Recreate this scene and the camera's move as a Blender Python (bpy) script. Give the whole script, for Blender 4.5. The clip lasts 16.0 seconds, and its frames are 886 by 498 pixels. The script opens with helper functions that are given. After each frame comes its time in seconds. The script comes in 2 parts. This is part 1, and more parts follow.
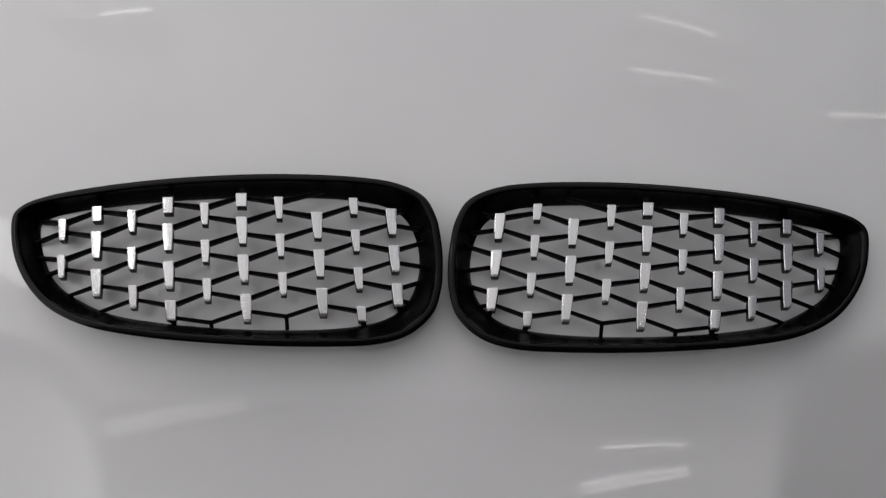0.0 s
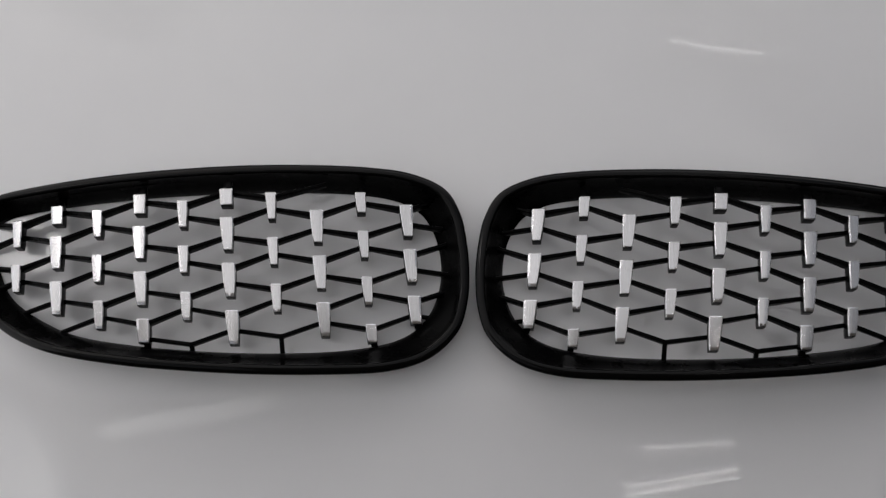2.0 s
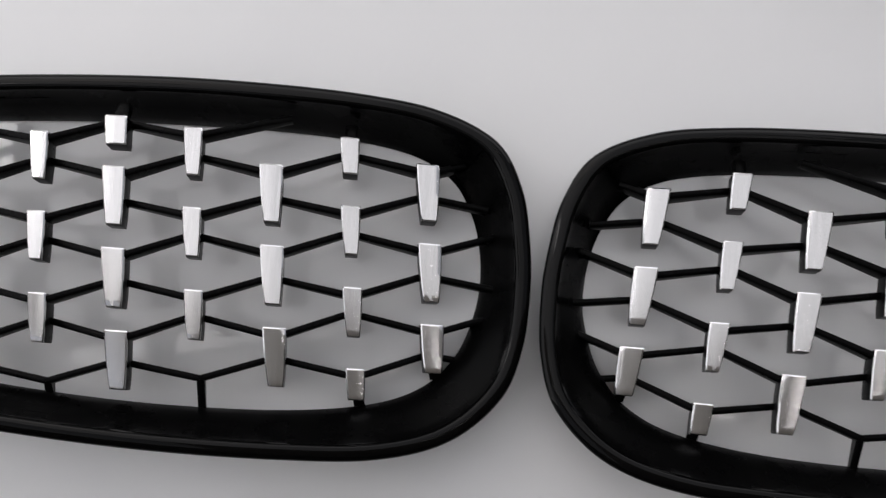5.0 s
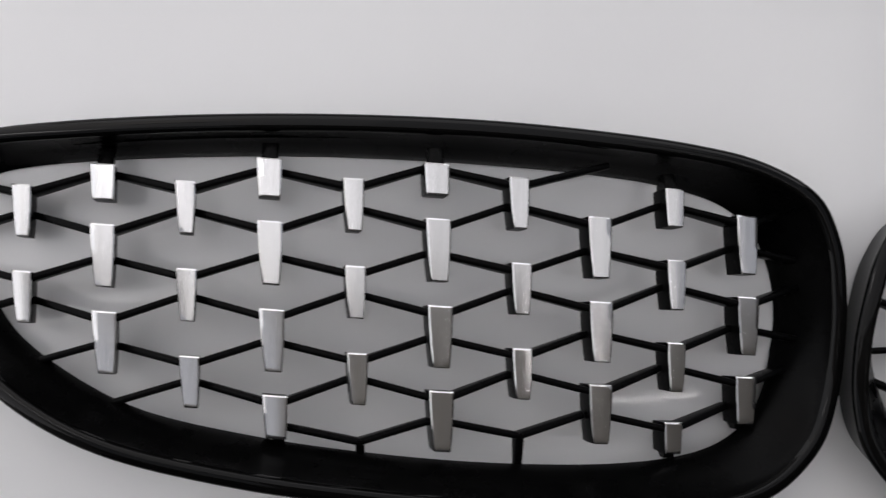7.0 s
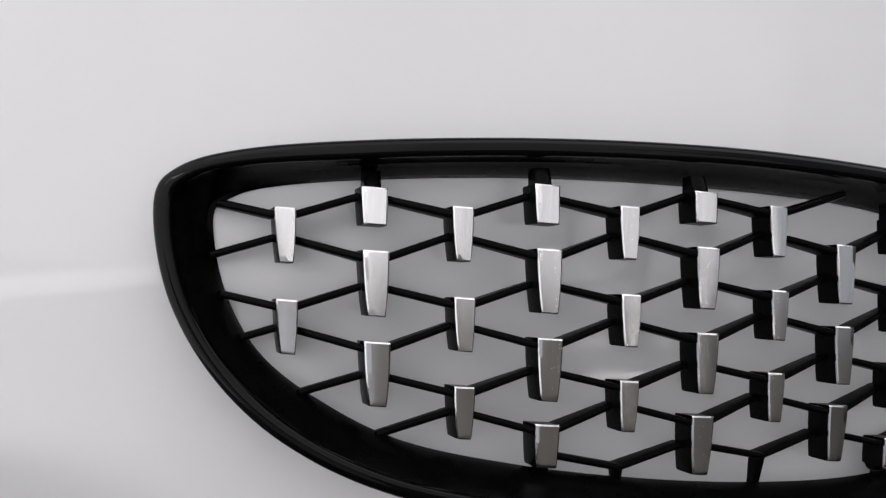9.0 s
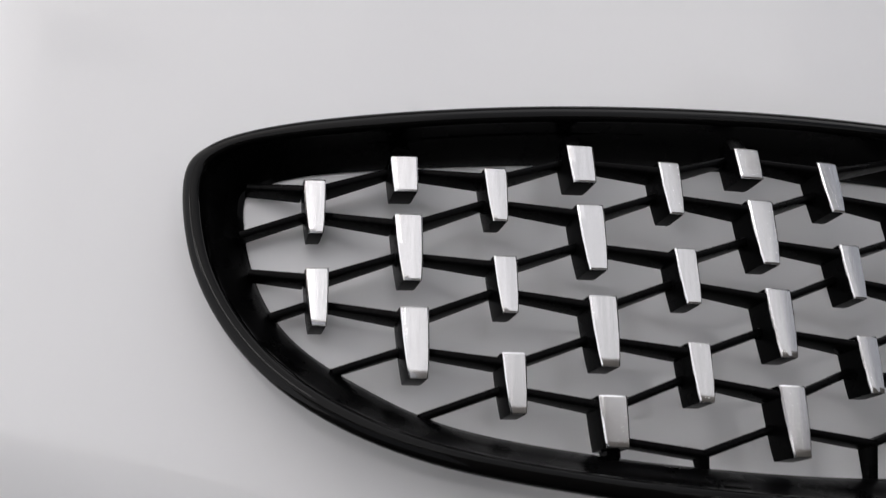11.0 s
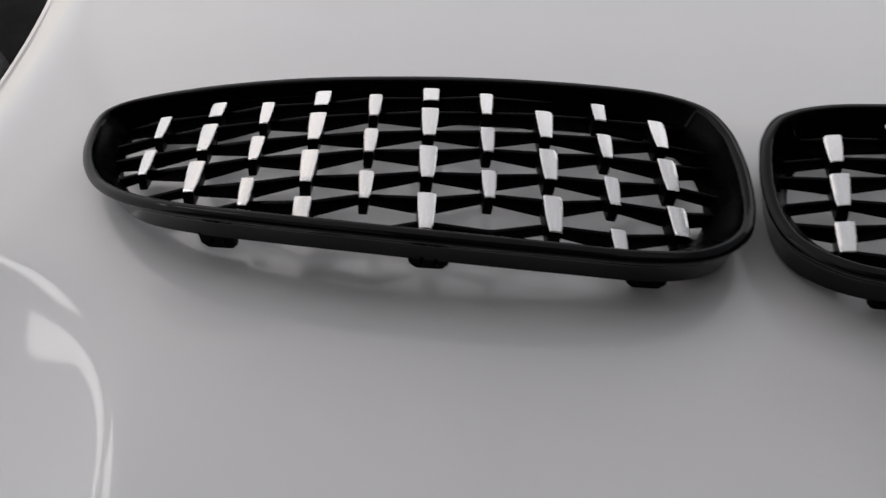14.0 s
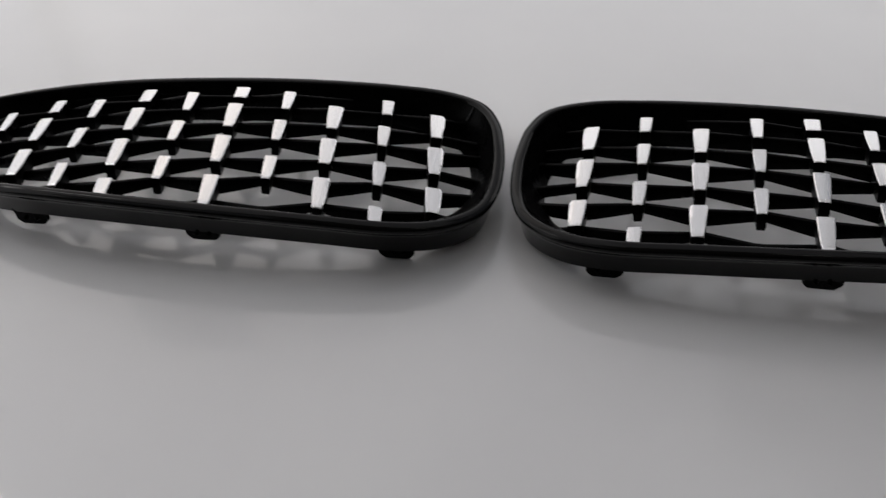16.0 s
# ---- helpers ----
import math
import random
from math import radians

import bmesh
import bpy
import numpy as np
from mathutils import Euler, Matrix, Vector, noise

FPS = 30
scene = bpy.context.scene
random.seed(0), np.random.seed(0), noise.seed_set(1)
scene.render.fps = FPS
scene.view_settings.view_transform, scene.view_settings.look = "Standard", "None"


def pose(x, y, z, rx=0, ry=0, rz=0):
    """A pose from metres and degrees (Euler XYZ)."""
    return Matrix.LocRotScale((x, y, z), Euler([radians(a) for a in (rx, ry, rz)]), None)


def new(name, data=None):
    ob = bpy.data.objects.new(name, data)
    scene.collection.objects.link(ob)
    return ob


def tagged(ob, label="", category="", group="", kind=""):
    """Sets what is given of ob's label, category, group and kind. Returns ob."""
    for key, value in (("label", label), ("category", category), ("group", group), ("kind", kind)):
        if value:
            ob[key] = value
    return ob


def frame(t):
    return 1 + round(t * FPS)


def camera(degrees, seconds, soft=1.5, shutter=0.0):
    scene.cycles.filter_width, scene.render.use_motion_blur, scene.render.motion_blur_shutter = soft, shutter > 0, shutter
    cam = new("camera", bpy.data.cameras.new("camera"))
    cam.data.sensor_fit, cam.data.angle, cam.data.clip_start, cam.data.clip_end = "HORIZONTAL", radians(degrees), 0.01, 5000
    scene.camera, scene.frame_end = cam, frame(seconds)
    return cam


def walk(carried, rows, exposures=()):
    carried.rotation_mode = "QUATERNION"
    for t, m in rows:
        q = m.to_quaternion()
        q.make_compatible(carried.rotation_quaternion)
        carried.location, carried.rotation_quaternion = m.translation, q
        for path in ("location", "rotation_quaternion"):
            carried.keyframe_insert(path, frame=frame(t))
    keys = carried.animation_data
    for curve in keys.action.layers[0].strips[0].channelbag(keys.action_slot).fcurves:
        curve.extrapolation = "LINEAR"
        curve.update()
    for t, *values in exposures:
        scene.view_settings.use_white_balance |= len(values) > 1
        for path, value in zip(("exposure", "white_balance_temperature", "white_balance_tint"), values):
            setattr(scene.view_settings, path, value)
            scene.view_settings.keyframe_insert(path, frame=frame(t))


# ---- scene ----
cam = camera(58.21, 16.0, soft=1.25, shutter=0.4)
# seconds, place in metres, turn in degrees
PATH = [
    (0, -0.0190, -0.1484, 1.5216, 12.17, -1.57, 0.22),
    (0.5, -0.0200, -0.1391, 1.5087, 11.32, -1.79, 0.40),
    (1, -0.0181, -0.1332, 1.4893, 11.93, -1.06, 0.71),
    (1.5, -0.0131, -0.1213, 1.4523, 12.28, -0.08, 0.47),
    (2, -0.0124, -0.1089, 1.4055, 11.07, 0.75, 0.08),
    (2.5, -0.0122, -0.0956, 1.3535, 11.63, 1.33, 0.35),
    (3, -0.0082, -0.0759, 1.2943, 9.52, 1.02, 1.65),
    (5.5, -0.0534, -0.0131, 1.1605, 3.14, 0.83, 4.18),
    (6, -0.0949, 0.0038, 1.1530, 0.75, -1.88, 3.54),
    (6.5, -0.1584, 0.0113, 1.1562, -0.69, -5.11, 3.77),
    (7, -0.2031, 0.0097, 1.1573, -0.14, -5.80, 4.25),
    (7.5, -0.2440, 0.0075, 1.1562, -0.55, -7.76, 4.87),
    (8, -0.2874, 0.0071, 1.1556, -0.37, -9.87, 5.23),
    (8.5, -0.3202, 0.0197, 1.1427, -1.80, -11.80, 5.16),
    (9, -0.3467, 0.0199, 1.1291, -2.33, -13.42, 4.91),
    (11.5, -0.3176, -0.1429, 1.1002, 25.06, -8.20, 0.73),
    (12, -0.2925, -0.2004, 1.1145, 30.61, -7.15, 3.30),
    (12.5, -0.2489, -0.2486, 1.1237, 36.48, -3.72, 5.63),
    (13, -0.2250, -0.2870, 1.1212, 39.47, -2.27, 5.57),
    (13.5, -0.1774, -0.3148, 1.1326, 40.70, -0.54, 6.16),
    (14, -0.1224, -0.3423, 1.1252, 43.56, 0.88, 6.41),
    (14.5, -0.0841, -0.3771, 1.1380, 44.11, 1.64, 7.09),
    (15, -0.0435, -0.3809, 1.1437, 45.35, 2.10, 8.43),
    (15.5, -0.0186, -0.3839, 1.1455, 46.24, 1.96, 7.38),
    (16, 0.0200, -0.3821, 1.1365, 45.76, 1.65, 7.58),
]
# the film camera's own exposure: seconds, stops, kelvin, tint
EXPOSURE = [(0, -0.72, 6640, 10.3), (3, -0.61, 6620, 10.6), (5.5, -0.15, 6580, 11.0), (7, -0.22, 6575, 11.2), (9, -0.12, 6560, 11.0), (11.5, -0.27, 6575, 11.0),
            (12.5, -0.38, 6575, 11.2), (13.5, -0.71, 6590, 11.0), (14.5, -0.84, 6610, 10.7), (16, -0.73, 6640, 10.4)]
walk(cam, [(t, pose(x, y, z, rx, ry, rz)) for t, x, y, z, rx, ry, rz in PATH], EXPOSURE)

# ---- world and light ----
DECK = 0.85            # height of the grille faces over the floor
world = bpy.data.worlds.new("sky")
scene.world = world
world.use_nodes = True
wn = world.node_tree.nodes
sky = wn.new("ShaderNodeTexSky")
sky.sky_type, sky.sun_disc = "NISHITA", False
sky.sun_elevation, sky.sun_rotation = radians(40), radians(-35)
world.node_tree.links.new(sky.outputs[0], wn["Background"].inputs[0])
wn["Background"].inputs[1].default_value = 0.05

# unseen room and openings, added for the light and the reflections
ROOM = dict(x0=-2.8, x1=4.6, y0=-3.6, y1=3.4, h=3.3)
ADDED_SKYLIGHT = (-2.8, 4.5, -0.22, 3.4)    # x0, x1, y0, y1 of the opening in the ceiling
ADDED_SMALLSKYLIGHT = (-2.8, -0.8, -2.2, -0.6)
ADDED_HIGHWINDOW = (-2.8, 4.4, 1.8, 3.3)       # x0, x1, z0, z1 of the opening in the north wall
ADDED_WINDOW = (-1.6, 3.4, 0.2, 3.3)         # y0, y1, z0, z1 of the opening in the west wall


def area_lamp(name, m, sx, sy, watts, colour):
    data = bpy.data.lights.new(name, "AREA")
    data.shape, data.size, data.size_y = "RECTANGLE", sx, sy
    data.energy, data.color = watts, colour
    ob = new(name, data)
    ob.matrix_world = m
    return ob


sx0, sx1, sy0, sy1 = ADDED_SKYLIGHT
# added unseen skylight panes, stronger towards -x: x0, x1, watts to the square metre
for px0, px1, power in ((sx0, -1.45, 4.3), (-1.45, -0.35, 3.9), (-0.35, 1.6, 3.0), (1.6, sx1, 1.2)):
    area_lamp("added_skylight_lamp", pose((px0 + px1) / 2, (sy0 + sy1) / 2, ROOM["h"] + 0.002), px1 - px0, sy1 - sy0,
              power * (px1 - px0) * (sy1 - sy0), (1.0, 0.975, 0.965))
# a second unseen skylight, added as fill
qx0, qx1, qy0, qy1 = ADDED_SMALLSKYLIGHT
area_lamp("added_small_skylight_lamp", pose((qx0 + qx1) / 2, (qy0 + qy1) / 2, ROOM["h"] + 0.002), qx1 - qx0, qy1 - qy0, 1.5 * (qx1 - qx0) * (qy1 - qy0), (1.0, 0.975, 0.965))
# unseen west window, added to brighten the bonnet's left side
wy0, wy1, wz0, wz1 = ADDED_WINDOW
area_lamp("added_window_lamp", pose(ROOM["x0"] - 0.002, (wy0 + wy1) / 2, (wz0 + wz1) / 2, 0, -90, 0), wz1 - wz0, wy1 - wy0, 70, (1.0, 0.98, 0.972))
# a small stronger lamp high up before it, added for the bonnet's crease highlight
area_lamp("added_window_lamp", pose(ROOM["x0"] + 0.002, 0.90, 2.86, 0, -90, 0), 0.22, 0.62, 2.4, (1.0, 0.98, 0.972))
# unseen high window, added for light and reflections from the north
gx0, gx1, gz0, gz1 = ADDED_HIGHWINDOW
for px0, px1, power in ((gx0, -1.45, 5.7), (-1.45, -0.35, 5.5), (-0.35, gx1, 6.0)):
    area_lamp("added_high_window_lamp", pose((px0 + px1) / 2, ROOM["y1"] + 0.002, (gz0 + gz1) / 2, -90, 0, 0), px1 - px0, gz1 - gz0,
              power * (px1 - px0) * (gz1 - gz0), (1.0, 0.98, 0.972))

# ---- materials ----


def material(name, base, rough=0.5, metal=0.0, coat=0.0, coat_rough=0.03):
    m = bpy.data.materials.new(name)
    m.use_nodes = True
    b = m.node_tree.nodes["Principled BSDF"]
    b.inputs["Base Color"].default_value = (*base, 1)
    b.inputs["Roughness"].default_value = rough
    b.inputs["Metallic"].default_value = metal
    b.inputs["Coat Weight"].default_value = coat
    b.inputs["Coat Roughness"].default_value = coat_rough
    return m, m.node_tree, b


def noise_node(tree, scale, detail=3.0, rough=0.5, stretch=None):
    n = tree.nodes
    co, tex = n.new("ShaderNodeTexCoord"), n.new("ShaderNodeTexNoise")
    tex.inputs["Scale"].default_value, tex.inputs["Detail"].default_value, tex.inputs["Roughness"].default_value = scale, detail, rough
    if stretch:
        mp = n.new("ShaderNodeMapping")
        mp.inputs["Scale"].default_value = stretch
        tree.links.new(co.outputs["Object"], mp.inputs[0])
        tree.links.new(mp.outputs[0], tex.inputs["Vector"])
    else:
        tree.links.new(co.outputs["Object"], tex.inputs["Vector"])
    return tex


def ramp(tree, src, stops):
    r = tree.nodes.new("ShaderNodeValToRGB")
    e = r.color_ramp.elements
    e[0].position, e[0].color = stops[0][0], (*stops[0][1], 1)
    e[1].position, e[1].color = stops[-1][0], (*stops[-1][1], 1)
    for p, c in stops[1:-1]:
        e.new(p).color = (*c, 1)
    tree.links.new(src, r.inputs[0])
    return r.outputs[0]


def bump(tree, b, src, strength, distance, previous=None):
    n = tree.nodes.new("ShaderNodeBump")
    n.inputs["Strength"].default_value, n.inputs["Distance"].default_value = strength, distance
    tree.links.new(src, n.inputs["Height"])
    if previous:
        tree.links.new(previous, n.inputs["Normal"])
    tree.links.new(n.outputs[0], b.inputs["Normal"])
    return n.outputs[0]


def paint_white():
    m, t, b = material("white_car_paint", (0.72, 0.72, 0.72), 0.42, 0.0, 1.0, 0.035)
    n = noise_node(t, 7.0, 4)
    t.links.new(ramp(t, n.outputs[0], [(0.3, (0.78, 0.78, 0.785)), (0.7, (0.82, 0.82, 0.82))]), b.inputs["Base Color"])
    dust = noise_node(t, 26.0, 5, 0.65)
    t.links.new(ramp(t, dust.outputs[0], [(0.42, (0.025, 0.025, 0.025)), (0.72, (0.05, 0.05, 0.05))]), b.inputs["Coat Roughness"])
    wave = noise_node(t, 5.5, 1)
    one = bump(t, b, wave.outputs[0], 0.25, 0.004)
    t.links.new(one, b.inputs["Coat Normal"])
    return m


def plastic_black(name, rough, coat, shine):
    m, t, b = material(name, (0.0016, 0.0016, 0.0017), rough, 0.0, coat, 0.05)
    b.inputs["Specular IOR Level"].default_value = shine
    n = noise_node(t, 60.0, 4, 0.6)
    t.links.new(ramp(t, n.outputs[0], [(0.35, (rough * 0.8,) * 3), (0.75, (rough * 1.35,) * 3)]), b.inputs["Roughness"])
    w = noise_node(t, 35.0, 2)
    bump(t, b, w.outputs[0], 0.08, 0.002)
    return m


def satin_chrome():
    m, t, b = material("satin_chrome", (0.58, 0.58, 0.585), 0.27, 1.0)
    n = noise_node(t, 130.0, 5, 0.7, (7.0, 0.3, 1.0))
    t.links.new(ramp(t, n.outputs[0], [(0.3, (0.18, 0.18, 0.18)), (0.75, (0.23, 0.23, 0.23))]), b.inputs["Roughness"])
    t.links.new(ramp(t, n.outputs[0], [(0.3, (0.65, 0.647, 0.647)), (0.72, (0.74, 0.736, 0.736))]), b.inputs["Base Color"])
    bump(t, b, n.outputs[0], 0.004, 0.0003)
    return m


def rough_surface(name, dark, light, scale, rough, height):
    m, t, b = material(name, light, rough)
    big, small = noise_node(t, scale, 6, 0.6), noise_node(t, scale * 40, 4, 0.7)
    mix = t.nodes.new("ShaderNodeMath")
    mix.operation = "MULTIPLY_ADD"
    mix.inputs[1].default_value = 0.35
    t.links.new(small.outputs[0], mix.inputs[0])
    t.links.new(big.outputs[0], mix.inputs[2])
    t.links.new(ramp(t, mix.outputs[0], [(0.45, dark), (0.9, light)]), b.inputs["Base Color"])
    bump(t, b, small.outputs[0], 0.4, height)
    return m


def pebbled(name):
    """Dark grey sheet with a pebble grain."""
    m, t, b = material(name, (0.2, 0.2, 0.2), 0.34)
    patch = noise_node(t, 14.0, 4, 0.6)
    t.links.new(ramp(t, patch.outputs[0], [(0.35, (0.07, 0.07, 0.071)), (0.7, (0.20, 0.20, 0.20))]), b.inputs["Base Color"])
    cells = t.nodes.new("ShaderNodeTexVoronoi")
    cells.inputs["Scale"].default_value = 190.0
    t.links.new(t.nodes.new("ShaderNodeTexCoord").outputs["Object"], cells.inputs["Vector"])
    bump(t, b, cells.outputs["Distance"], 0.4, 0.002)
    return m


WHITE = paint_white()
GLOSS = plastic_black("gloss_black_plastic", 0.08, 0.0, 0.16)
MATT = plastic_black("satin_black_plastic", 0.28, 0.0, 0.05)
CHROME = satin_chrome()
FLOOR = rough_surface("pale_concrete", (0.30, 0.28, 0.26), (0.42, 0.40, 0.37), 1.3, 0.75, 0.003)
LIGHTWALL = rough_surface("white_wall_paint", (0.66, 0.655, 0.65), (0.76, 0.755, 0.75), 0.8, 0.8, 0.0008)
DARKWALL = rough_surface("dark_wall_paint", (0.05, 0.048, 0.046), (0.08, 0.077, 0.075), 0.8, 0.8, 0.0008)
CEIL = rough_surface("ceiling_paint", (0.38, 0.36, 0.34), (0.46, 0.44, 0.42), 0.8, 0.8, 0.0008)
RUBBER = rough_surface("black_rubber", (0.008, 0.008, 0.008), (0.024, 0.024, 0.024), 9, 0.9, 0.0006)
RUBBER.node_tree.nodes["Principled BSDF"].inputs["Specular IOR Level"].default_value = 0.08
GRAINED = pebbled("grained_grey")
METAL = material("white_enamel", (0.75, 0.75, 0.74), 0.35)[0]


def glowing(name, strength):
    m, t, b = material(name, (1, 1, 1), 0.4)
    b.inputs["Emission Color"].default_value = (1.0, 0.985, 0.99, 1)
    b.inputs["Emission Strength"].default_value = strength
    return m


TUBE, DIM_TUBE, CREASE_GLOW = glowing("lit_tube", 11.0), glowing("dim_lit_tube", 1.9), glowing("crease_glow", 6.5)

# ---- mesh helpers ----


def finish(name, bm, mat, smooth=True, sharp=35):
    bmesh.ops.recalc_face_normals(bm, faces=bm.faces)
    me = bpy.data.meshes.new(name)
    bm.to_mesh(me)
    bm.free()
    me.materials.append(mat)
    if smooth:
        me.polygons.foreach_set("use_smooth", [True] * len(me.polygons))
        me.set_sharp_from_angle(angle=radians(sharp))
    return me


def part(name, bm, mat, parent, label="", sharp=35):
    ob = new(name, finish(name, bm, mat, True, sharp))
    ob.parent = parent
    if label:
        ob["label"] = label
    return ob


def box(bm, x0, x1, y0, y1, z0, z1):
    v = [bm.verts.new((x, y, z)) for z in (z0, z1) for x, y in ((x0, y0), (x1, y0), (x1, y1), (x0, y1))]
    for f in ((3, 2, 1, 0), (4, 5, 6, 7), (0, 1, 5, 4), (1, 2, 6, 5), (2, 3, 7, 6), (3, 0, 4, 7)):
        bm.faces.new([v[i] for i in f])
    return v


def structure(name, boxes, mat, label, bevel=0.0):
    bm = bmesh.new()
    for b in boxes:
        if min(b[1] - b[0], b[3] - b[2], b[5] - b[4]) > 1e-4:
            box(bm, *b)
    if bevel:
        bmesh.ops.bevel(bm, geom=list(bm.edges), offset=bevel, segments=2, affect="EDGES")
    return tagged(new(name, finish(name, bm, mat, False)), label, name.split("_")[0], kind="structure")


# ---- the room ----
X0, X1, Y0, Y1, HH = ROOM["x0"], ROOM["x1"], ROOM["y0"], ROOM["y1"], ROOM["h"]
# never in view; its tones are set for bounce light and reflections
structure("floor", [(X0, X1, Y0, Y1, -0.1, 0)], FLOOR, "unseen pale stained concrete floor, added to bounce light")
structure("wall_north", [(X0 - 0.15, gx0, Y1, Y1 + 0.15, 0, HH), (gx1, X1 + 0.15, Y1, Y1 + 0.15, 0, HH), (gx0, gx1, Y1, Y1 + 0.15, 0, gz0),
                         (gx0, gx1, Y1, Y1 + 0.15, gz1, HH)], LIGHTWALL, "unseen plain light grey wall with an added high window")
structure("wall_south", [(X0 - 0.15, X1 + 0.15, Y0 - 0.15, Y0, 0, HH)], DARKWALL, "unseen plain dark grey wall, added to keep reflections dark")
structure("wall_east", [(X1, X1 + 0.15, Y0, Y1, 0, HH)], DARKWALL, "unseen plain dark grey wall, added to keep reflections dark")
structure("wall_west", [(X0 - 0.15, X0, Y0, wy0, 0, HH), (X0 - 0.15, X0, wy1, Y1, 0, HH), (X0 - 0.15, X0, wy0, wy1, 0, wz0),
                        (X0 - 0.15, X0, wy0, wy1, wz1, HH)], LIGHTWALL, "unseen plain light grey wall with an added window opening")
structure("ceiling", [(X0 - 0.15, sx0, Y0 - 0.15, Y1 + 0.15, HH, HH + 0.12), (sx1, X1 + 0.15, Y0 - 0.15, Y1 + 0.15, HH, HH + 0.12),
                      (qx1, sx1, Y0 - 0.15, sy0, HH, HH + 0.12), (sx0, qx1, Y0 - 0.15, qy0, HH, HH + 0.12),
                      (sx0, qx1, qy1, sy0, HH, HH + 0.12), (sx0, sx1, sy1, Y1 + 0.15, HH, HH + 0.12)], CEIL, "unseen pale ceiling with two added skylight openings")


structure("trim_beam", [(X0, X1, 1.6688, 1.6712, HH - 0.03, HH - 0.0276), (X0, X1, 1.3988, 1.4012, HH - 0.03, HH - 0.0276), (X0, X1, 1.2338, 1.2362, HH - 0.03, HH - 0.0276), (X0, X1, 0.7788, 0.7812, HH - 0.03, HH - 0.0276)], METAL, "thin white steel cables across the skylight")


def tube_lamp(x, y, z, length, angle, tubes=2, radius=0.0032, glow=None, screened=False):
    lamp = tagged(new("tube_lamp"), "lit fluorescent tube lamp in a white metal batten under the ceiling", "ceiling lamp", "tube lamps")
    bm = bmesh.new()
    box(bm, -length / 2, length / 2, -0.045, 0.045, max(0.025, radius + 0.002), max(0.07, radius + 0.03))
    bmesh.ops.bevel(bm, geom=list(bm.edges), offset=0.006, segments=2, affect="EDGES")
    part("batten", bm, METAL, lamp)
    for s in (-1, 1):
        bm = bmesh.new()
        box(bm, s * (length / 2 - 0.012) - 0.012, s * (length / 2 - 0.012) + 0.012, -0.03, 0.03, -max(0.022, radius * 0.7), max(0.0245, radius + 0.0015))
        part("socket", bm, METAL, lamp)
    for s in ((-1, 1) if tubes == 2 else (0,)):
        bm = bmesh.new()
        bmesh.ops.create_cone(bm, cap_ends=True, segments=12, radius1=radius, radius2=radius, depth=length - 0.05,
                              matrix=pose(0, s * 0.016, 0, 0, 90, 0))
        part("tube", bm, glow or TUBE, lamp, "glowing white glass tube")
    if screened:
        # an unseen sheet along the lamp, added to block low reflections, hangs from two straps
        y0 = -0.206 if tubes == 2 else -0.2
        bm = bmesh.new()
        box(bm, -length / 2 - 0.1, length / 2 + 0.1, y0 - 0.001, y0 + 0.001, -0.3, 0.07)
        part("blocker", bm, METAL, lamp, "thin white sheet added to block low reflections of the tubes")
        for s in (-1, 1):
            bm = bmesh.new()
            box(bm, s * length / 3 - 0.008, s * length / 3 + 0.008, y0, -0.02, 0.0702, 0.074)
            part("strap", bm, METAL, lamp)
    lamp.matrix_world = pose(x, y, z, 0, 0, angle)
    return lamp


tube_lamp(1.20, 1.67, HH - 0.10, 0.45, -8, screened=True)
tube_lamp(1.14, 1.40, HH - 0.10, 0.48, -8, 1, screened=True)
tube_lamp(0.925, -0.385, HH - 0.07, 0.42, 2, 1)
tube_lamp(0.885, -0.53, HH - 0.07, 0.50, 8)
# a thick dim tube, added for the soft streak left on the bonnet
tube_lamp(-1.10, -0.28, HH - 0.07, 0.75, 12, 1, 0.032, DIM_TUBE)
tube_lamp(1.35, 1.24, HH - 0.10, 0.14, -10, 1, screened=True)
tube_lamp(2.05, 1.23, HH - 0.10, 0.38, 2, 1)
tube_lamp(-1.44, 1.70, HH - 0.10, 0.30, 0, 1, 0.006, screened=True)


def crease_light(x, y, z, sx, sy, angle, glow):
    lamp = tagged(new("crease_light"), "lit panel added unseen under the skylight for the crease highlight", "ceiling lamp")
    bm = bmesh.new()
    box(bm, -sx / 2 - 0.015, sx / 2 + 0.015, -sy / 2 - 0.015, sy / 2 + 0.015, 0.004, 0.04)
    bmesh.ops.bevel(bm, geom=list(bm.edges), offset=0.004, segments=2, affect="EDGES")
    part("frame", bm, METAL, lamp)
    bm = bmesh.new()
    box(bm, -sx / 2, sx / 2, -sy / 2, sy / 2, 0.0, 0.0045)
    part("diffuser", bm, glow, lamp, "glowing white face of the added crease light")
    lamp.matrix_world = pose(x, y, z, 0, 0, angle)
    return lamp


# an unseen glowing panel, added to put a highlight along the bonnet's crease
crease_light(-2.25, 0.705, HH - 0.07, 1.18, 0.22, -30, CREASE_GLOW)

# ---- the bonnet ----


def smooth01(v):
    v = min(max(v, 0.0), 1.0)
    return v * v * (3 - 2 * v)


def edge_x(y):
    if y < 0:
        return 0.498 - 0.3 * y * y
    return 0.498 + (0.52 * y * y if y < 0.3 else 0.312 * y - 0.0468)


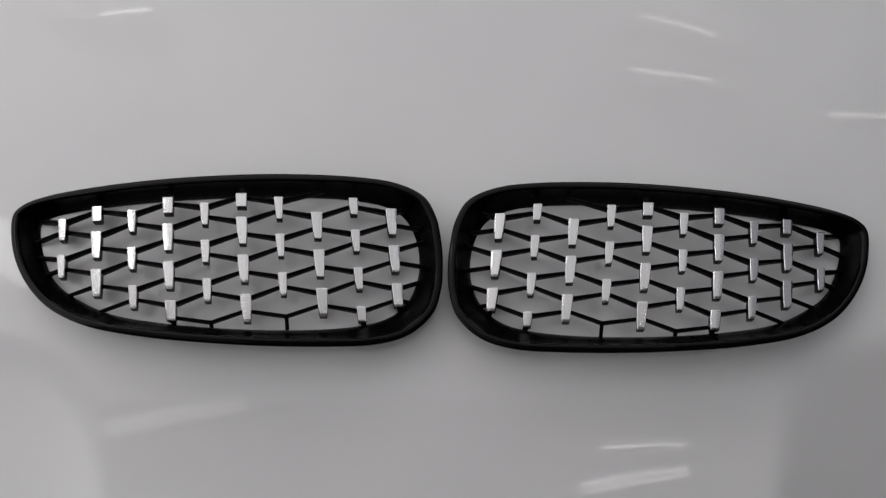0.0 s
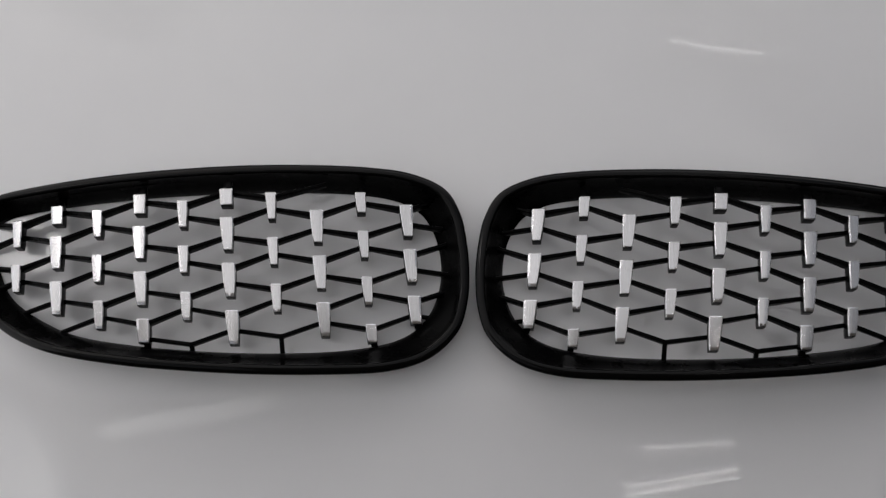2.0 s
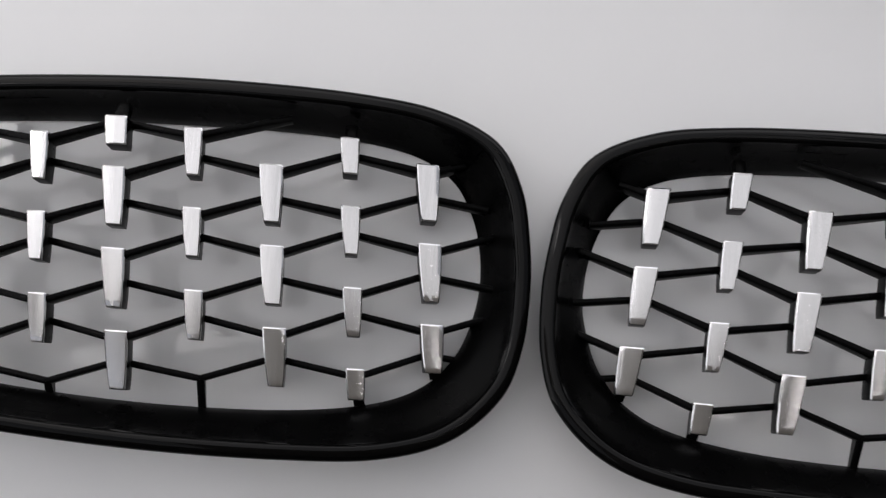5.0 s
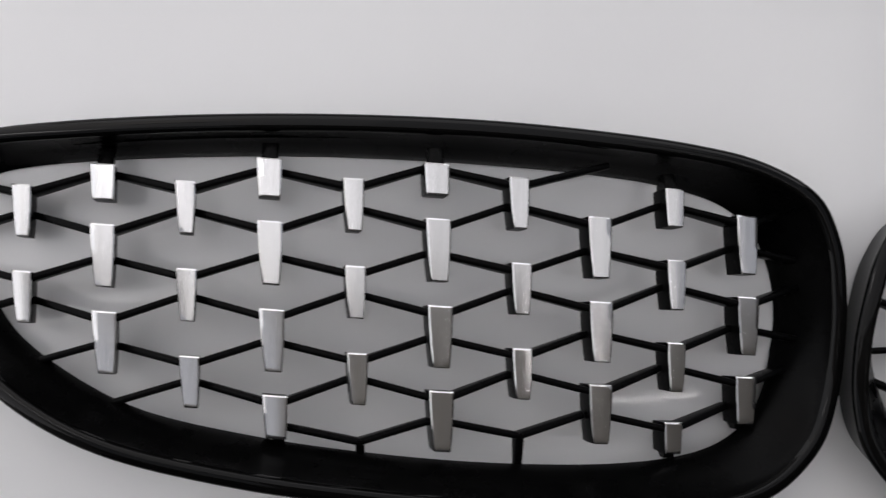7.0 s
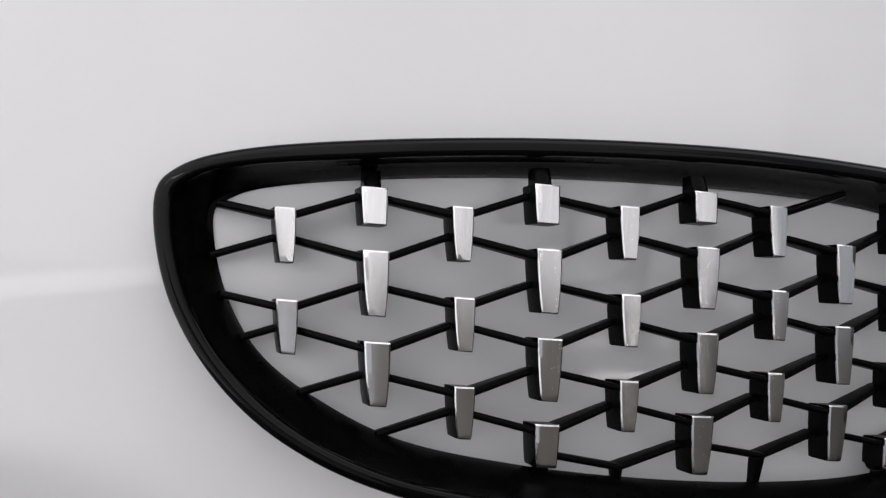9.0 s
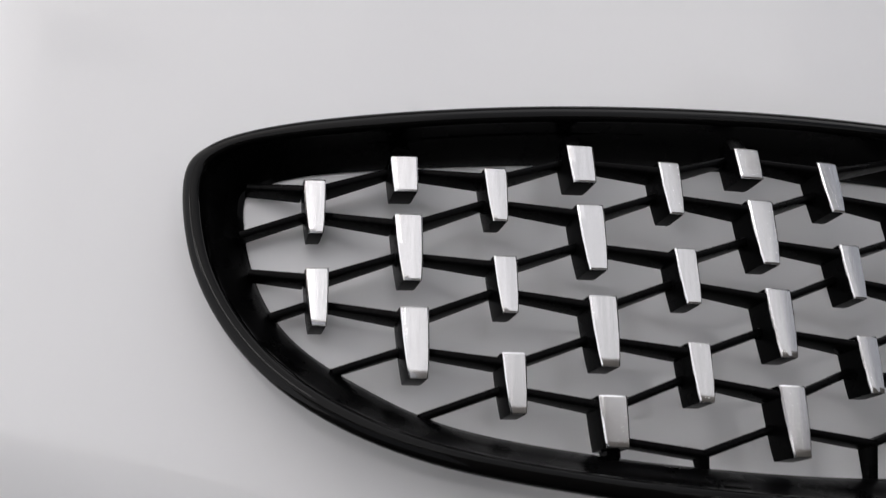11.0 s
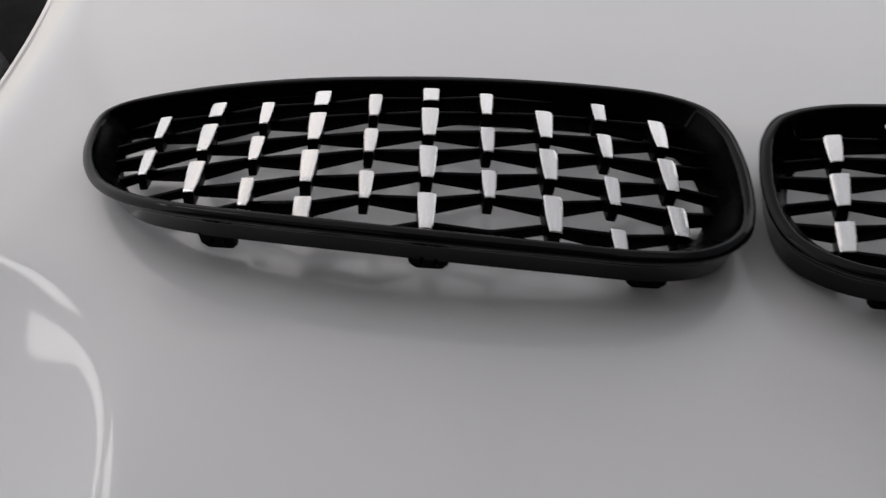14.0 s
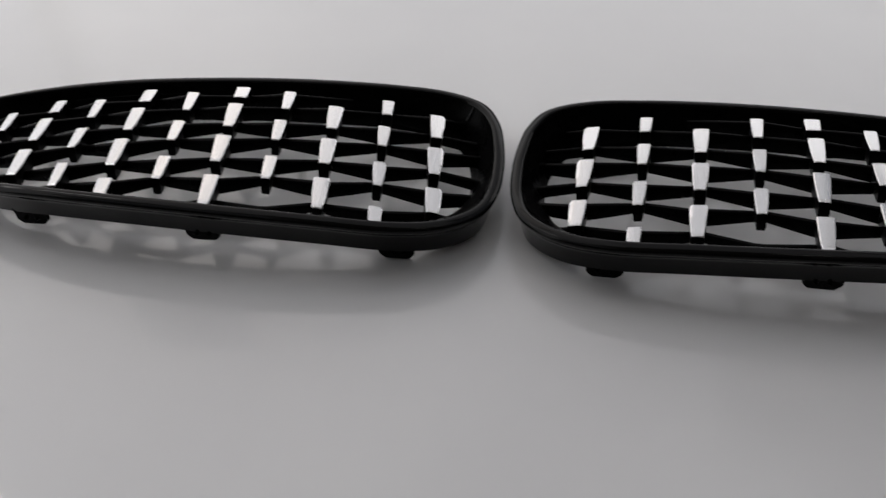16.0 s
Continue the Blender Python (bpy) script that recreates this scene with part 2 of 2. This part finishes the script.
def bonnet_z(x, y):
    ax = abs(x)
    z = DECK - 0.0263 - x * x / 22 - (y - 0.05) ** 2 / 14
    # the nose falls away outside a soft crease on each side
    a, b = ax - 0.265, -0.05 - y
    if a > 0 and b > 0:
        d = math.sqrt(a * b) - 0.05
        if d > 0:
            z -= 0.30 * (d * d / 0.05 if d < 0.025 else d - 0.0125)
    # and rolls down softly towards its side edges
    r = max(0.0, 0.06 - (edge_x(y) - ax))
    z -= 5.6 * r * r
    return z


def bonnet():
    bm = bmesh.new()
    nx, ny = 220, 320
    y0, y1 = -0.42, 0.95
    top = []
    for j in range(ny + 1):
        y = y0 + (y1 - y0) * j / ny
        e = edge_x(y)
        row = []
        for i in range(nx + 1):
            x = -e + 2 * e * i / nx
            row.append(bm.verts.new((x, y, bonnet_z(x, y))))
        # the rolled edge on both sides
        for side in (0, 1):
            s = -1 if side == 0 else 1
            x, z = s * e, bonnet_z(e, y)
            roll = [bm.verts.new((x + s * 0.004 * math.sin(a), y, z - 0.004 * (1 - math.cos(a)))) for a in (0.4, 0.8, 1.2, 1.57)]
            roll.append(bm.verts.new((x + s * 0.004, y, z - 0.008)))
            row = (roll[::-1] + row) if side == 0 else (row + roll)
        top.append(row)
    # the inner skin gives the panel its thickness
    under = [[bm.verts.new((v.co.x * 0.9972, v.co.y, v.co.z - 0.0012)) for v in row] for row in top]
    wide = len(top[0])
    for j in range(ny):
        for i in range(wide - 1):
            bm.faces.new((top[j][i], top[j][i + 1], top[j + 1][i + 1], top[j + 1][i]))
            bm.faces.new((under[j + 1][i], under[j + 1][i + 1], under[j][i + 1], under[j][i]))
        bm.faces.new((top[j + 1][0], under[j + 1][0], under[j][0], top[j][0]))
        bm.faces.new((top[j][-1], under[j][-1], under[j + 1][-1], top[j + 1][-1]))
    for i in range(wide - 1):
        bm.faces.new((top[0][i + 1], top[0][i], under[0][i], under[0][i + 1]))
        bm.faces.new((top[-1][i], top[-1][i + 1], under[-1][i + 1], under[-1][i]))
    return bm


hood = tagged(new("car_bonnet"), "glossy white painted car bonnet under the grilles", "car bonnet")
part("panel", bonnet(), WHITE, hood, "", 60)


def shell():
    bm = bmesh.new()
    box(bm, -0.36, 0.36, -0.05, 0.74, 0.0, DECK - 0.085)
    bmesh.ops.bevel(bm, geom=list(bm.edges), offset=0.02, segments=2, affect="EDGES")
    return bm


def rib(x0, x1, y0, y1):
    bm = bmesh.new()
    box(bm, x0, x1, y0, y1, DECK - 0.0855, min(bonnet_z(x, y) for x in (x0, x1) for y in (y0, y1)) - 0.0009)
    return bm


part("inner_frame", rib(-0.33, 0.33, 0.0, 0.04), RUBBER, hood, "black inner bonnet frame")
part("inner_frame", rib(-0.33, 0.33, 0.6, 0.64), RUBBER, hood)
body = tagged(new("car"), "black front of a car under its white bonnet", "car")
part("chassis", shell(), RUBBER, body)


# a black box added to fill the dark gap beside the bonnet
def side_block(s):
    bm = bmesh.new()
    box(bm, min(s * 0.52, s * 1.0), max(s * 0.52, s * 1.0), -0.35, 0.95, 0.0, 0.56)
    bmesh.ops.bevel(bm, geom=list(bm.edges), offset=0.05, segments=4, affect="EDGES")
    return bm


part("side_block", side_block(-1), RUBBER, body, "black block standing in for the dark gap beside the bonnet")
part("side_block", side_block(1), RUBBER, body)


# a dome standing in for an unidentified grey grained thing
def grained_dome(x, y, z):
    bm = bmesh.new()
    bmesh.ops.create_uvsphere(bm, u_segments=40, v_segments=24, radius=1.0)
    for v in bm.verts:
        v.co = Vector((v.co.x * 0.096, v.co.y * 0.086, max(v.co.z, -0.2) * 0.05))
    ob = tagged(new("grained_dome", finish("grained_dome", bm, GRAINED)), "grey grained dome on the black block beside the bonnet", "rubber cover")
    ob.matrix_world = pose(x, y, z, 0, 0, 20)


grained_dome(-0.850, 0.398, 0.568)


# ---- the kidney grilles ----
# lip line (with its height) and opening outline of one grille in millimetres, in step with each other, from the outer tip round
LIP = [(-381.7, 21.9, -12.9), (-374.8, -9.7, -10.9), (-357.1, -37.6, -6.5), (-330.7, -59.0, 1.0), (-294.1, -73.8, 8.4), (-244.8, -82.3, 12.4),
       (-194.9, -86.7, 13.3), (-145.0, -89.0, 12.3), (-95.1, -89.0, 9.4), (-57.6, -86.7, 5.4), (-29.5, -77.9, 1.1), (-10.0, -59.9, -3.1), (-2.7, -38.8,
       -5.0), (-1.1, -15.0, -4.8), (-2.8, 5.7, -3.7), (-7.3, 26.2, -2.9), (-18.8, 44.9, -2.3), (-43.3, 56.3, -1.8), (-74.1, 61.1, -1.4), (-115.0, 63.1,
       -0.6), (-160.0, 63.2, -0.2), (-210.0, 61.0, -0.3), (-260.0, 56.9, -1.1), (-310.0, 51.0, -4.2), (-351.1, 44.0, -8.6), (-374.2, 35.3, -11.5)]
OPENING = [(-361, 18), (-355, -8), (-341, -30), (-318, -46), (-285, -60), (-240, -67.5), (-193, -71.5), (-145, -73), (-97, -71.5),
           (-63, -66.5), (-43, -58), (-31, -45), (-25, -30), (-22.5, -14), (-24, 3), (-29, 18), (-38, 31), (-55, 40.5), (-82, 45.5),
           (-117, 47.5), (-160, 47.5), (-210, 46), (-260, 42.5), (-308, 37), (-340, 31.5), (-355, 26)]
# cross-section of the surround: share of the way from lip to opening, extra millimetres inwards, height over the lip
SECTION = [(0, 7.0, -20.0), (0, 5.4, -9.0), (0, 2.8, -4.2), (0, 0.7, -1.9), (0, 0.0, 0.0), (0, 0.3, 1.0), (0, 1.2, 1.8), (0, 2.8, 2.5), (0, 4.4, 2.9),
           (0, 5.6, 2.8), (0, 6.5, 2.1), (0, 7.1, 0.8), (0.34, 1.8, -3.6), (0.62, 1.2, -11.0), (0.84, 0.6, -18.5), (0.97, 0.0, -24.0),
           (1.0, -0.6, -25.6), (0.93, -1.4, -24.6), (0.78, -1.2, -18.0), (0.52, -0.6, -10.0), (0, 8.6, -6.0), (0, 7.6, -9.5), (0, 8.6, -20.0)]
STEPS = 8


def spline(points):
    out, n = [], len(points)
    for i in range(n):
        p0, p1, p2, p3 = (Vector(points[(i + k - 1) % n]) for k in range(4))
        for s in range(STEPS):
            t = s / STEPS
            out.append(0.5 * (2 * p1 + (p2 - p0) * t + (2 * p0 - 5 * p1 + 4 * p2 - p3) * t * t + (3 * p1 - p0 - 3 * p2 + p3) * t ** 3))
    return out


LIP_LINE, OPEN_LINE = spline(LIP), spline(OPENING)


def lip_z(x, y):
    return 5.5 - 9.5 * ((x + 195) / 193) ** 2 - 0.065 * y


def seat_z(x, y):
    """Height of the bonnet under a grille, in millimetres."""
    return 1000 * (bonnet_z(x / 1000, y / 1000) - DECK) - 0.0181 * x


def face_z(x, y):
    """Height of the blades' faces, in millimetres."""
    x, y = x / 1000, y / 1000
    return 1000 * (-0.0132 - 0.2285 * x + 0.0528 * y - 0.6292 * x * x - 1.456 * y * y + 0.186 * x * y)


def inside(x, y):
    hit, n = False, len(OPEN_LINE)
    for i in range(n):
        (ax, ay), (bx, by) = OPEN_LINE[i], OPEN_LINE[(i + 1) % n]
        if (ay > y) != (by > y) and x < ax + (y - ay) / (by - ay) * (bx - ax):
            hit = not hit
    return hit


def reach(x, up):
    """The opening's far or near limit in y at x."""
    ys = []
    for a, b in zip(OPEN_LINE, OPEN_LINE[1:] + OPEN_LINE[:1]):
        if (a.x > x) != (b.x > x):
            ys.append(a.y + (x - a.x) / (b.x - a.x) * (b.y - a.y))
    return (max(ys) if up else min(ys)) if ys else 0.0


def mm(side, x, y, z):
    return Vector((-side * x / 1000, y / 1000, z / 1000))


def surround(side):
    bm = bmesh.new()
    rings = []
    for a, b in zip(LIP_LINE, OPEN_LINE):
        way = b - a.xy
        unit, far = way.normalized(), way.length
        base = lip_z(a.x, a.y)
        over = a.z - base
        ring = []
        # the skirt runs out towards the outer tip
        depth = 0.76 + 0.24 * smooth01((a.y + 75) / 80)
        keep = 0.4 + 0.6 * smooth01((a.x + 372) / 50)
        for share, extra, h in SECTION:
            if share == 0 and h < -3:
                h *= keep
            p = a.xy + unit * (share * far + extra)
            z = base + (h if share == 0 else h * depth) + over * (1 - share)
            if share:
                z = max(z, seat_z(p.x, p.y) + 0.5 + (0.6 if h > -24.5 else 0.0))
            ring.append(bm.verts.new(mm(side, p.x, p.y, z)))
        rings.append(ring)
    n, k = len(rings), len(SECTION)
    for i in range(n):
        for j in range(k):
            f = bm.faces.new((rings[i][j], rings[(i + 1) % n][j], rings[(i + 1) % n][(j + 1) % k], rings[i][(j + 1) % k]))
            # the wall inside the lip gets the less reflective black, to darken it
            f.material_index = 1 if 10 < j < 19 else 0
    return bm


def corner_rib(side):
    """The short mould rib down the wall in the inner far corner."""
    bm = bmesh.new()
    rows = []
    for share, extra, h in ((0, 6.9, 0.6), (0.17, 4.6, -1.4), (0.34, 2.4, -3.9), (0.44, 2.0, -6.4)):
        row = []
        for i in (16 * STEPS - 1, 16 * STEPS + 1):
            a, b = LIP_LINE[i], OPEN_LINE[i]
            way = b - a.xy
            base = lip_z(a.x, a.y)
            for proud in (-0.6, 0.8):
                p = a.xy + way.normalized() * (share * way.length + extra + proud)
                row.append(bm.verts.new(mm(side, p.x, p.y, base + h + (a.z - base) * (1 - share) + 0.5 * proud)))
        rows.append([row[0], row[1], row[3], row[2]])
    for r in rows:
        centre = sum((w.co for w in r), Vector()) / 4
        along = ((r[1].co + r[0].co) - (r[2].co + r[3].co)) / 2
        for v in r:
            side_of = (v.co - centre).dot(along.normalized())
            v.co -= along.normalized() * (side_of - math.copysign(0.0005, side_of))
    for a, b in zip(rows, rows[1:]):
        for i in range(4):
            bm.faces.new((a[i], a[(i + 1) % 4], b[(i + 1) % 4], b[i]))
    bm.faces.new(rows[0])
    bm.faces.new(rows[-1][::-1])
    return bm


def blade_outline(big, length):
    """Half width of a blade at a distance from its head."""
    full = 24.0 if big else 20.0
    head, tip = (9.5, 6.3) if big else (7.8, 5.2)
    rows = []
    for i in range(9):
        s = i / 8 * length / full
        rows.append((i / 8 * length, (head - (head - tip) * (0.25 * s + 0.75 * s ** 2.2)) / 2))
    return rows


LEAN = 0.095           # sideways shift of a column per millimetre towards the near edge
SHEAR = (-0.15, -0.10)  # sideways and nearward shift of a blade's body per millimetre down


def blade_point(x0, top, d, off):
    y = top - d
    return x0 + LEAN * d + off, y


def blade_z(x0, top, d, off):
    """The faces lie flatter than the surface that their heads follow."""
    slope = 0.42 * (0.0528 - 0.00291 * (top - 10) + 0.000186 * x0)
    return face_z(x0 + off, top) - (0.006 + slope) * d


def chrome_cap(side, xh, top, big, length):
    """The bright face of a blade: domed across, with a bevelled rim."""
    bm = bmesh.new()
    rows = blade_outline(big, length)
    lean_x, lean_y = rng.uniform(-0.028, 0.028), rng.uniform(-0.028, 0.028)
    across = (-1.0, -0.88, -0.45, 0.0, 0.45, 0.88, 1.0)
    grid = []
    lines = [(0.0, rows[0][1], -1.1), (0.0, rows[0][1], -0.38), (0.55, rows[0][1], 0.0)] + [(d, w, 0.0) for d, w in rows[1:-1]] + \
            [(length - 0.5, rows[-1][1], 0.0), (length, rows[-1][1], -0.3), (length, rows[-1][1], -0.75)]
    for d, w, drop in lines:
        line = []
        for k in across:
            x, y = blade_point(xh, top, d, k * w)
            z = blade_z(xh, top, d, k * w) + lean_x * k * w + lean_y * (d - length / 2) - 0.16 * k * k - (0.34 if abs(k) == 1 else 0) + drop
            line.append(bm.verts.new(mm(side, x, y, z)))
        # the turned-down flanks
        ends = []
        for k in (-1.0, 1.0):
            x, y = blade_point(xh, top, d, k * w)
            ends.append(bm.verts.new(mm(side, x, y, blade_z(xh, top, d, k * w) - 1.2)))
        grid.append([ends[0]] + line + [ends[1]])
    for a, b in zip(grid, grid[1:]):
        for i in range(len(a) - 1):
            bm.faces.new((a[i], a[i + 1], b[i + 1], b[i]))
    return bm


def fin(side, xh, top, big, length):
    """The black body under a blade's face."""
    bm = bmesh.new()
    rows = blade_outline(big, length)
    loops = []
    for inset, drop in ((0.2, 0.9), (0.03, 1.8), (0.1, 9.8), (0.4, 11.6)):
        loop = []
        for s in (-1, 1):
            for d, w in (rows if s < 0 else rows[::-1]):
                dd = min(max(d, inset), length - inset)
                x, y = blade_point(xh, top, dd, s * (w - inset))
                loop.append(bm.verts.new(mm(side, x + SHEAR[0] * drop, y + SHEAR[1] * drop, blade_z(xh, top, dd, s * (w - inset)) - drop)))
        loops.append(loop)
    n = len(loops[0])
    for a, b in zip(loops, loops[1:]):
        for i in range(n):
            bm.faces.new((a[i], a[(i + 1) % n], b[(i + 1) % n], b[i]))
    bm.faces.new(loops[0])
    bm.faces.new(loops[-1][::-1])
    return bm


def bar(side, p, q, wide=2.9, ridge=(-6.3, -0.9), low=(-12.2, -11.0)):
    """A deep thin bar with a rounded ridge; it rises from one blade's flank to the next blade's head."""
    bm = bmesh.new()
    way = Vector((q[0] - p[0], q[1] - p[1]))
    nrm = Vector((-way.y, way.x)).normalized() * wide / 2
    ends = []
    for i, (x, y) in enumerate((p, q)):
        shape = ((-0.8, low[i]), (-1.0, ridge[i] - 1.0), (-0.75, ridge[i] - 0.3), (-0.3, ridge[i]), (0.3, ridge[i]), (0.75, ridge[i] - 0.3),
                 (1.0, ridge[i] - 1.0), (0.8, low[i]))
        ends.append([bm.verts.new(mm(side, x + nrm.x * k + SHEAR[0] * (ridge[i] - z), y + nrm.y * k + SHEAR[1] * (ridge[i] - z), face_z(x, y) + z))
                     for k, z in shape])
    n = len(ends[0])
    for i in range(n):
        bm.faces.new((ends[0][i], ends[0][(i + 1) % n], ends[1][(i + 1) % n], ends[1][i]))
    bm.faces.new(ends[0])
    bm.faces.new(ends[1][::-1])
    return bm


def clip_to_opening(p, q):
    """The stretch of a bar, as shares of its way, that lies in the opening and a little way into the rim's wall; None if it lies outside."""
    a, b = inside(*p), inside(*q)
    if not a and not b:
        return None
    lo, hi = 0.0, 1.0
    if a and b:
        return lo, hi
    for _ in range(24):
        m = (lo + hi) / 2
        if inside(p[0] + (q[0] - p[0]) * m, p[1] + (q[1] - p[1]) * m) == a:
            lo = m
        else:
            hi = m
    into = (9.0 if min(p[1], q[1]) > -45 and p[0] > -290 else 2.0) / math.dist(p, q)
    return (0.0, lo + into) if a else (lo - into, 1.0)


def clip_tab(side, x, y, z):
    bm = bmesh.new()
    wide, deep = 10.0, 3.2
    outline = [(-wide, 8.0), (-wide, -3.0), (-wide + 3.5, -6.5), (wide - 3.5, -6.5), (wide, -3.0), (wide, 8.0)]
    loops = [[bm.verts.new(mm(side, x + u, y + s * deep / 2, z + v)) for u, v in outline] for s in (-1, 1)]
    for i in range(6):
        bm.faces.new((loops[0][i], loops[0][(i + 1) % 6], loops[1][(i + 1) % 6], loops[1][i]))
    bm.faces.new(loops[0])
    bm.faces.new(loops[1][::-1])
    bmesh.ops.bevel(bm, geom=list(bm.edges), offset=0.0006, segments=2, affect="EDGES")
    for u in (-3.6, 3.6):
        bmesh.ops.create_cone(bm, cap_ends=True, segments=10, radius1=0.0012, radius2=0.0009, depth=0.002,
                              matrix=Matrix.Translation(mm(side, x + u, y - deep / 2 - 0.8, z - 1.5)) @ pose(0, 0, 0, 90))
    return bm


rng = random.Random(7)


def grille(side):
    """side -1: the one whose tip points to -x; 1: its mirror image."""
    thing = tagged(new("car_grille"), "gloss black kidney grille with satin chrome blades on the bonnet", "car grille", "kidney grilles")
    part("surround", surround(side), GLOSS, thing, "gloss black surround with a rounded lip", 40).data.materials.append(MATT)
    part("rib", corner_rib(side), GLOSS, thing)
    heads = {}
    for c in range(-1, 11):
        for r in range(-1, 5):
            top = (41.75 + 2.86 * c if c % 2 else 24.3 + 2.85 * c) - 33.3 * r
            heads[c, r] = (-333.5 + 32.2 * c - LEAN * top, top)
    solid = {}
    for (c, r), (x, top) in heads.items():
        big = c % 2 == 1
        full = 24.0 if big else 20.0
        high = min(top, reach(x, True) - 3.0)
        low = max(top - full, reach(x + 2, False) + 2.0)
        if 0 <= c <= 9 and (c, r) != (6, 3) and high - low > 9.5 and top - high < 14 and inside(x, high - 3):
            solid[c, r] = (high, high - low)
            xh = x + LEAN * (top - high)
            body = part("blade", fin(side, xh, high, big, high - low), MATT, thing)
            part("chrome_face", chrome_cap(side, xh, high, big, high - low), CHROME, body, "satin chrome blade face", 30)
    for (c, r), (x, top) in heads.items():
        for dc in (-1, 1):
            # the neighbour that lies half a step lower
            n = (c + dc, r if c % 2 else r + 1)
            if n not in heads or ((c, r) == (7, 0) and dc == 1):
                continue
            wa = 4.6 if c % 2 else 3.8
            d = 13.7 if c % 2 else 11.3
            xb, tb = heads[n]
            if (c, r) in solid and d > top - solid[c, r][0] + solid[c, r][1] + 1.0:
                continue
            p = (x + LEAN * d + dc * (wa - dc * 0.9 - 0.9 if (c, r) in solid else 0), top - d)
            wb = 3.8 if c % 2 else 4.6
            q = (xb + LEAN * 2.9 - dc * (wb + dc * 0.9 - 0.9 if n in solid else 0), tb - 2.9)
            if n in solid:
                q = (q[0], min(q[1], solid[n][0] - 2.0))
            cut = clip_to_opening(p, q)
            if not cut or ((c, r) not in solid and n not in solid):
                continue
            # no stubs beside the blades that the rim cuts short
            if 0 <= c <= 9 and 0 <= n[0] <= 9 and cut != (0.0, 1.0) and (cut[1] - cut[0]) * math.dist(p, q) < 21:
                continue
            if n not in solid and 0 <= n[0] <= 9 and not inside(*q) and (q[1] > 0 or x > -250):
                continue
            head = -0.9 if n in solid else -3.6
            ends = [(p[0] + (q[0] - p[0]) * m, p[1] + (q[1] - p[1]) * m) for m in cut]
            part("bar", bar(side, *ends, 2.9, [-6.3 + (6.3 + head) * m for m in cut], [-12.2 + 1.2 * m + (2.8 if e[1] < -30 and not inside(*e) else 0.0) for e, m in zip(ends, cut)]), MATT, thing)
    for (c, r), (x, top) in heads.items():
        v = (x + LEAN * 2.9, top - 2.9)
        if (c, r) not in solid and inside(*v) and top < 0 and v[1] - reach(x, False) > 2.5:
            part("bar", bar(side, (v[0], v[1] + 1), (v[0] + 0.8, reach(x, False) - 2.0), 3.4, (-3.6, -4.6), (-10.5, -8.5)), MATT, thing)
    # short posts tie the blades that the rim cuts to its wall
    for (c, r), (high, length) in solid.items():
        x, top = heads[c, r]
        if top - high > 0.3:
            xh = x + LEAN * (top - high)
            part("post", bar(side, (xh, high - 1.5), (xh - 0.5, high + 6.5), 6.4 if c % 2 else 5.2, (-2.6, -5.5), (-12.0, -12.0)), MATT, thing)
        if length < (23.5 if c % 2 else 19.5) and top - high < 0.3:
            xh = x + LEAN * length
            part("post", bar(side, (xh, high - length + 1.5), (xh + 0.9, high - length - 3.0), 4.6, (-2.8, -3.6), (-12.0, -8.5)), MATT, thing)
    for x, y, z in ((-275.5, -68.0, -14.0), (-163.7, -79.5, -7.5), (-56.5, -73.0, -19.5)):
        part("clip_tab", clip_tab(side, x, y, z), MATT, thing)
    return thing


grille(-1).matrix_world = pose(0, 0, DECK, 0, -1.04, 0)
grille(1).matrix_world = pose(0.0023, -0.0027, DECK - 0.0002, -0.51, 0.77, -0.54)
